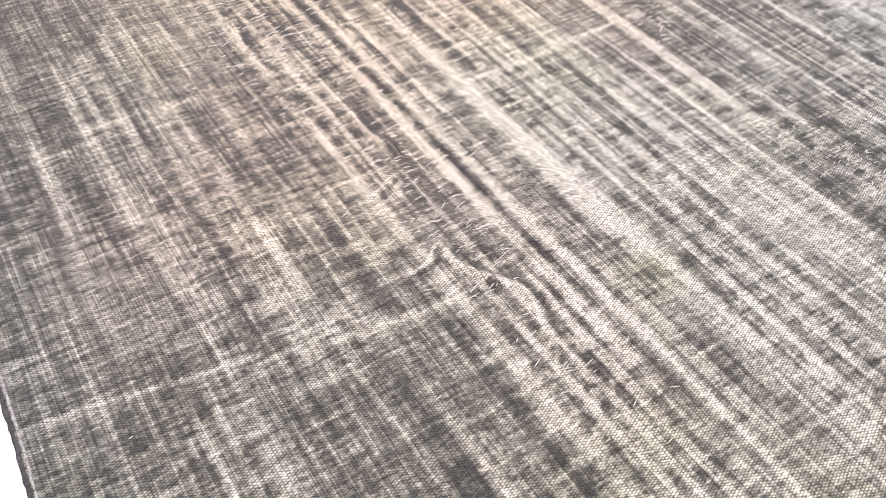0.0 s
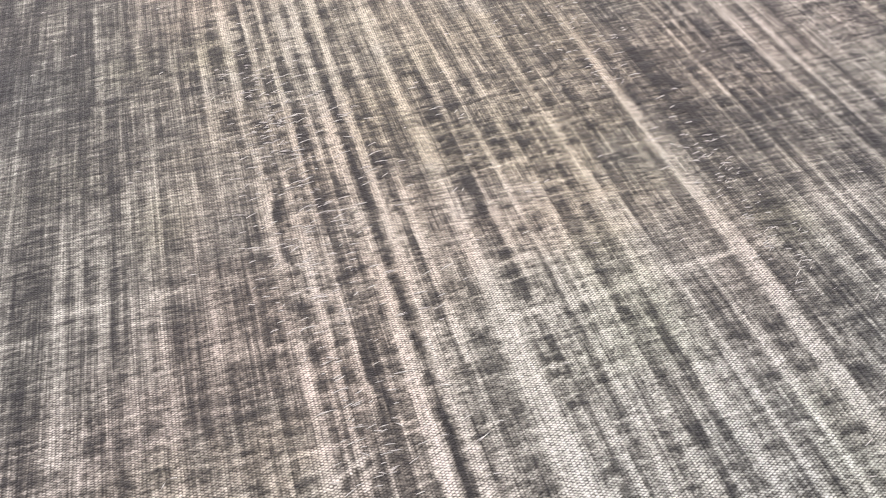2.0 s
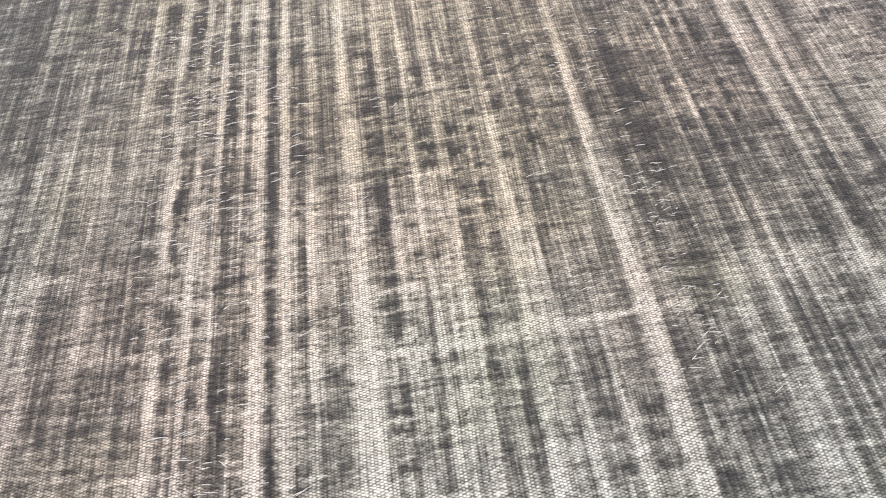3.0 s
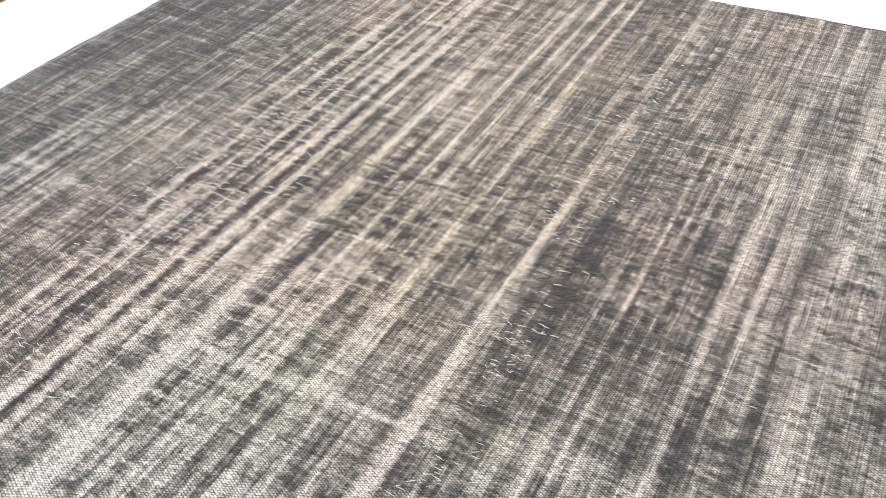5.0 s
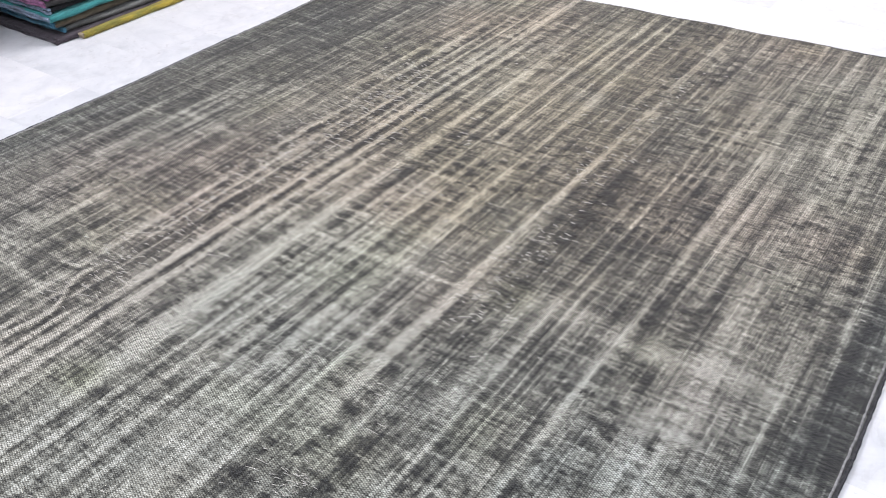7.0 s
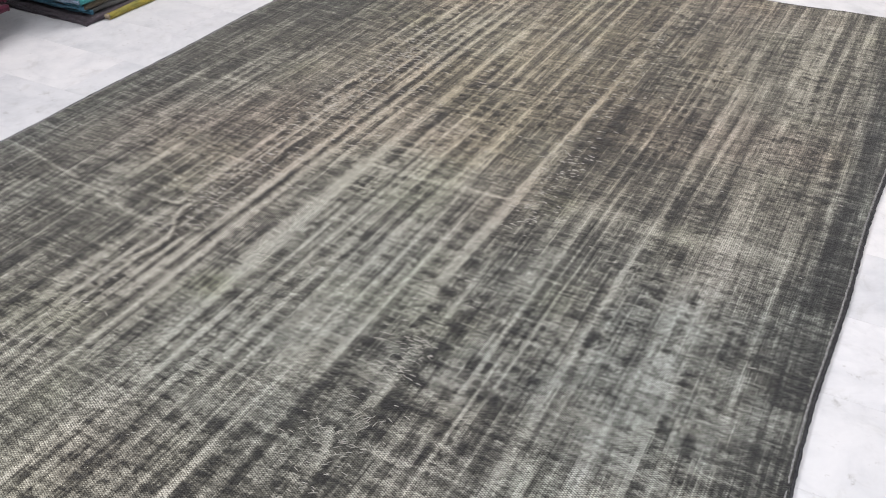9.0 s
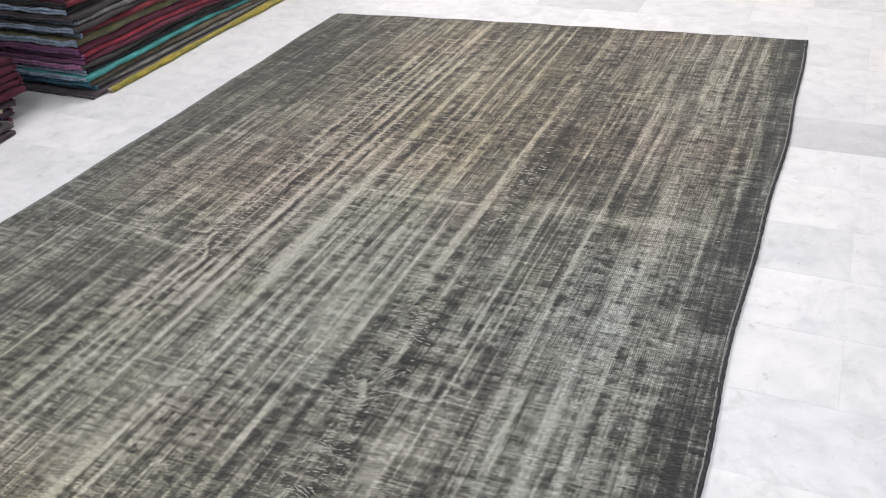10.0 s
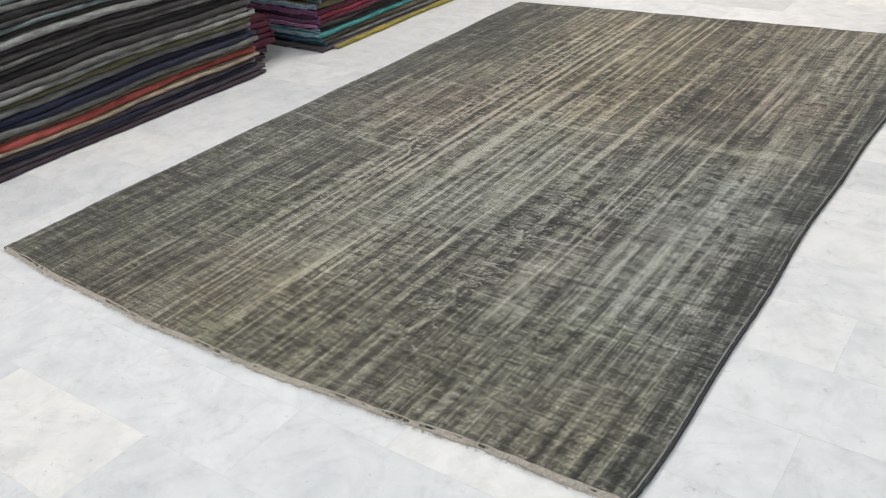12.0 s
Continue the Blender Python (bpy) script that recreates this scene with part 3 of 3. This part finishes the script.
# ---- stacks of folded rugs ----
def folded_rug(x, y0, y1, z, depth, thick, mat, label, group, seed, phase=0.0, hem=None, hem_at=()):
    """A rug folded in half: two plies, a round fold toward the aisle (+x), hemmed ends toward -y and +y."""
    rng = random.Random(seed)
    ply = thick * 0.47
    r = thick * 0.5

    def profile(grow):
        prof = []
        for a in range(9):                       # outer skin round the fold, from top to bottom
            t = math.pi / 2 - math.pi * a / 8
            prof.append((-r * 0.9 + math.cos(t) * (r * 0.9 + grow), r + math.sin(t) * (r + grow * 0.6)))
        outer = [(-depth, thick), (-depth * 0.5, thick)] + prof + [(-depth * 0.5, 0.0), (-depth, 0.0)]
        inner = [(-depth, ply), (-depth * 0.5, ply), (-r * 1.3, ply), (-r * 1.1, r), (-r * 1.3, thick - ply), (-depth * 0.5, thick - ply), (-depth, thick - ply)]
        return outer + inner

    p1, p2 = rng.uniform(0, 6), rng.uniform(0, 6)

    def sweep(ys, grow):
        bm = bmesh.new()
        rings = []
        loop = profile(grow)
        for y in ys:
            wob = 0.008 * math.sin(y * 3.1 + p1) + 0.004 * math.sin(y * 8.3 + p2) + 0.002 * math.sin(y * 31 + p1)
            level = min(1.0, z / 0.12)
            rise = level * (0.010 * math.sin(y * 2.3 + phase) + 0.005 * math.sin(y * 6.1 + phase * 1.7) + 0.002 * math.sin(y * 17 + p2))
            end = max(0.0, 1 - abs(y - y0) / 0.10) + max(0.0, 1 - abs(y1 - y) / 0.10)
            rings.append([bm.verts.new((x + px + wob - 0.006 * end, y, z + pz + rise - end * 0.18 * pz * (px > -0.2))) for px, pz in loop])
        m = len(loop)
        for a, b in zip(rings, rings[1:]):
            for j in range(m):
                bm.faces.new((a[j], a[(j + 1) % m], b[(j + 1) % m], b[j]))
        bm.faces.new(rings[0])
        bm.faces.new(list(reversed(rings[-1])))
        bmesh.ops.recalc_face_normals(bm, faces=bm.faces)
        for f in bm.faces:
            f.smooth = len(f.verts) == 4
        return bm

    n = 60
    thing = tagged(new("folded_rug"), label, "folded rug", group)
    part("wool_body", sweep([y0 + (y1 - y0) * k / n for k in range(n + 1)], 0.0), mat, thing)
    for side in hem_at:                          # the plies' bound ends, uneven and wavy, stand out of the end face
        y_end = y0 if side < 0 else y1
        level = min(1.0, z / 0.12)
        lift = level * (0.010 * math.sin(y_end * 2.3 + phase) + 0.005 * math.sin(y_end * 6.1 + phase * 1.7))
        for q in range(2):
            bm = bmesh.new()
            rings, steps = [], 26
            mid = z + lift + thick * (0.26 + 0.46 * q) * 0.86
            half = thick * 0.205
            a, b = rng.uniform(0, 6), rng.uniform(0.006, 0.013)
            for k in range(steps + 1):
                px = x - 0.010 - (depth - 0.02) * k / steps
                dz = 0.10 * thick * math.sin(px * 23 + a) + 0.07 * thick * math.sin(px * 57 + a * 2)
                reach = side * (b + 0.003 * math.sin(px * 31 + a))
                rings.append([bm.verts.new((px, y_end + oy, mid + dz + oz)) for oy, oz in ((-side * 0.004, -half), (reach * 0.7, -half), (reach, -half * 0.4), (reach, half * 0.4), (reach * 0.7, half), (-side * 0.004, half))])
            for u, v in zip(rings, rings[1:]):
                for m in range(6):
                    bm.faces.new((u[m], u[(m + 1) % 6], v[(m + 1) % 6], v[m]))
            bm.faces.new(rings[0])
            bm.faces.new(list(reversed(rings[-1])))
            bmesh.ops.recalc_face_normals(bm, faces=bm.faces)
            for f in bm.faces:
                f.smooth = len(f.verts) == 4
            part("hem", bm, hem, thing, "bound end of one ply")
    return thing


WOOLS = {
    "plum_grey": ((0.075, 0.060, 0.068), None), "dark_plum": ((0.055, 0.036, 0.048), None), "midnight_navy": ((0.016, 0.018, 0.042), (0.022, 0.023, 0.042)),
    "beige": ((0.36, 0.28, 0.19), None), "brick_red": ((0.40, 0.085, 0.075), (0.27, 0.06, 0.035)), "brown_olive": ((0.13, 0.105, 0.07), (0.06, 0.05, 0.04)),
    "warm_grey": ((0.17, 0.165, 0.155), (0.09, 0.088, 0.084)), "olive": ((0.13, 0.12, 0.055), (0.10, 0.095, 0.075)), "light_grey": ((0.27, 0.265, 0.25), (0.15, 0.15, 0.14)),
    "dark_brown": ((0.055, 0.049, 0.048), (0.04, 0.037, 0.037)), "teal_grey": ((0.16, 0.20, 0.20), (0.10, 0.10, 0.10)), "yellow_green": ((0.36, 0.27, 0.04), (0.16, 0.19, 0.06)),
    "teal": ((0.055, 0.27, 0.26), (0.04, 0.17, 0.17)), "charcoal": ((0.03, 0.028, 0.03), None), "dark_red": ((0.16, 0.022, 0.03), (0.07, 0.02, 0.03)),
    "crimson": ((0.24, 0.025, 0.045), None), "maroon": ((0.11, 0.022, 0.042), None), "blue_grey": ((0.24, 0.30, 0.38), (0.13, 0.15, 0.19)), "sea_blue": ((0.07, 0.19, 0.27), (0.05, 0.13, 0.17)), "mauve": ((0.32, 0.13, 0.24), (0.16, 0.07, 0.13)), "purple": ((0.17, 0.06, 0.14), (0.08, 0.035, 0.07)),
}
CLOTHS = {k: cloth("wool_" + k, *v) for k, v in WOOLS.items()}


def stack(order, x, y0, y1, group, seed, depth, thick, hems, side):
    rng = random.Random(seed)
    z = 0.001
    for k, shade in enumerate(order):
        t = thick * rng.uniform(0.72, 1.28) * {"beige": 0.6, "brick_red": 1.35}.get(shade, 1.0)
        out = 0.03 if k < 2 else 0.0
        folded_rug(x + out * 0.3 + rng.uniform(-0.014, 0.010), y0 + rng.uniform(-0.03, 0.03), y1 + rng.uniform(-0.035, 0.02) + out, z, depth, t, CLOTHS[shade],
                   shade.replace("_", " ") + " wool rug folded flat in a tall stack", group, 100 + seed * 50 + k, seed + k * 0.11, CLOTHS[hems[k % len(hems)]], (side,))
        z += t + 0.002


STACK_A = ("dark_plum plum_grey midnight_navy plum_grey beige brick_red brown_olive warm_grey midnight_navy midnight_navy warm_grey olive light_grey warm_grey dark_brown charcoal "
           "dark_brown warm_grey dark_brown plum_grey light_grey dark_brown teal_grey dark_brown charcoal warm_grey teal_grey light_grey dark_brown warm_grey charcoal warm_grey").split()
STACK_B = ("plum_grey warm_grey brown_olive teal charcoal dark_brown maroon crimson maroon olive dark_red dark_brown warm_grey dark_brown charcoal dark_red purple "
           "dark_brown warm_grey plum_grey maroon charcoal teal_grey dark_brown").split()
HEMS_A = "plum_grey light_grey charcoal warm_grey light_grey beige warm_grey charcoal midnight_navy light_grey warm_grey".split()
HEMS_B = "plum_grey sea_blue sea_blue blue_grey blue_grey mauve purple purple purple blue_grey blue_grey blue_grey blue_grey plum_grey blue_grey charcoal purple".split()
stack(STACK_A, -0.575, -0.45, 1.90, "stack of folded rugs", 3, 0.85, 0.0235, HEMS_A, 1)
stack(STACK_B, -0.515, 2.36, 4.5, "coloured stack of folded rugs", 8, 0.7, 0.027, HEMS_B, -1)
folded_rug(-0.466, 2.43, 4.45, 0.001, 0.055, 0.022, CLOTHS["yellow_green"], "mustard yellow and green rug folded narrow on the floor", "coloured stack of folded rugs", 777, 0.4, CLOTHS["beige"], (-1,))
z = 0.001
for k in range(8):                               # low pile wedged between the two stacks; lowest three added, dark plum standing for shade
    t = 0.03
    folded_rug(-0.66 - 0.006 * k, 1.96, (2.0 + 0.03 * k) if k < 3 else 2.14, z, 0.5, t, CLOTHS["dark_plum" if k < 3 else "maroon"], "maroon wool mat folded between the stacks, lowest ones added and darkened as shade", "mats between stacks", 900 + k, 2.0, CLOTHS["maroon"], (1,))
    z += t + 0.002

# ---- marble tiles ----
TILE_W, TILE_D, GAP = 0.566, 0.283, 0.0008


def tile_mesh(w, d, mat):
    bm = bmesh.new()
    e = 0.0006
    lo = [bm.verts.new(p) for p in ((0, 0, -0.0006), (w, 0, -0.0006), (w, d, -0.0006), (0, d, -0.0006))]
    hi = [bm.verts.new(p) for p in ((e, e, 0), (w - e, e, 0), (w - e, d - e, 0), (e, d - e, 0))]
    bm.faces.new(hi)
    for k in range(4):
        bm.faces.new((lo[k], lo[(k + 1) % 4], hi[(k + 1) % 4], hi[k]))
    me = bpy.data.meshes.new("tile")
    bm.to_mesh(me)
    bm.free()
    me.materials.append(mat)
    return me


TILE = tile_mesh(TILE_W - GAP, TILE_D - GAP, MARBLE)
GREY_TILE, CREAM_TILE = tile_mesh(TILE_W - GAP, TILE_D - GAP, GREY_MARBLE), tile_mesh(TILE_W - GAP, TILE_D - GAP, CREAM_MARBLE)
# tiles whose stone is plainly greyer or creamier than the rest
ODD = {(3, 0): GREY_TILE, (9, 9): GREY_TILE, (14, 7): GREY_TILE, (-3, 6): CREAM_TILE, (-1, 8): CREAM_TILE}
far_v, far_f = [], []
row = 0
y = 0.178 - 16 * TILE_D
while y < Y1 - 0.3:
    x = 2.700 - 10 * TILE_W + (0 if row % 2 == 0 else TILE_W / 2)
    while x < X1 - 0.6:
        if -1.3 < x < 3.2 and -1.3 < y < 5.6:
            t = new("tile", ODD.get((row - 16, round((x - 2.7 - (TILE_W / 2 if row % 2 else 0)) / TILE_W) + 10), TILE))
            t.parent, t.location = floor, (x, y, 0)
        else:
            b = len(far_v)
            far_v += [(x, y, 0), (x + TILE_W - GAP, y, 0), (x + TILE_W - GAP, y + TILE_D - GAP, 0), (x, y + TILE_D - GAP, 0)]
            far_f.append((b, b + 1, b + 2, b + 3))
        x += TILE_W
    y += TILE_D
    row += 1
me = bpy.data.meshes.new("outer_tiles")
me.from_pydata(far_v, [], far_f)
tagged(part_mesh("outer_tiles", me, MARBLE, floor), kind="stuff")
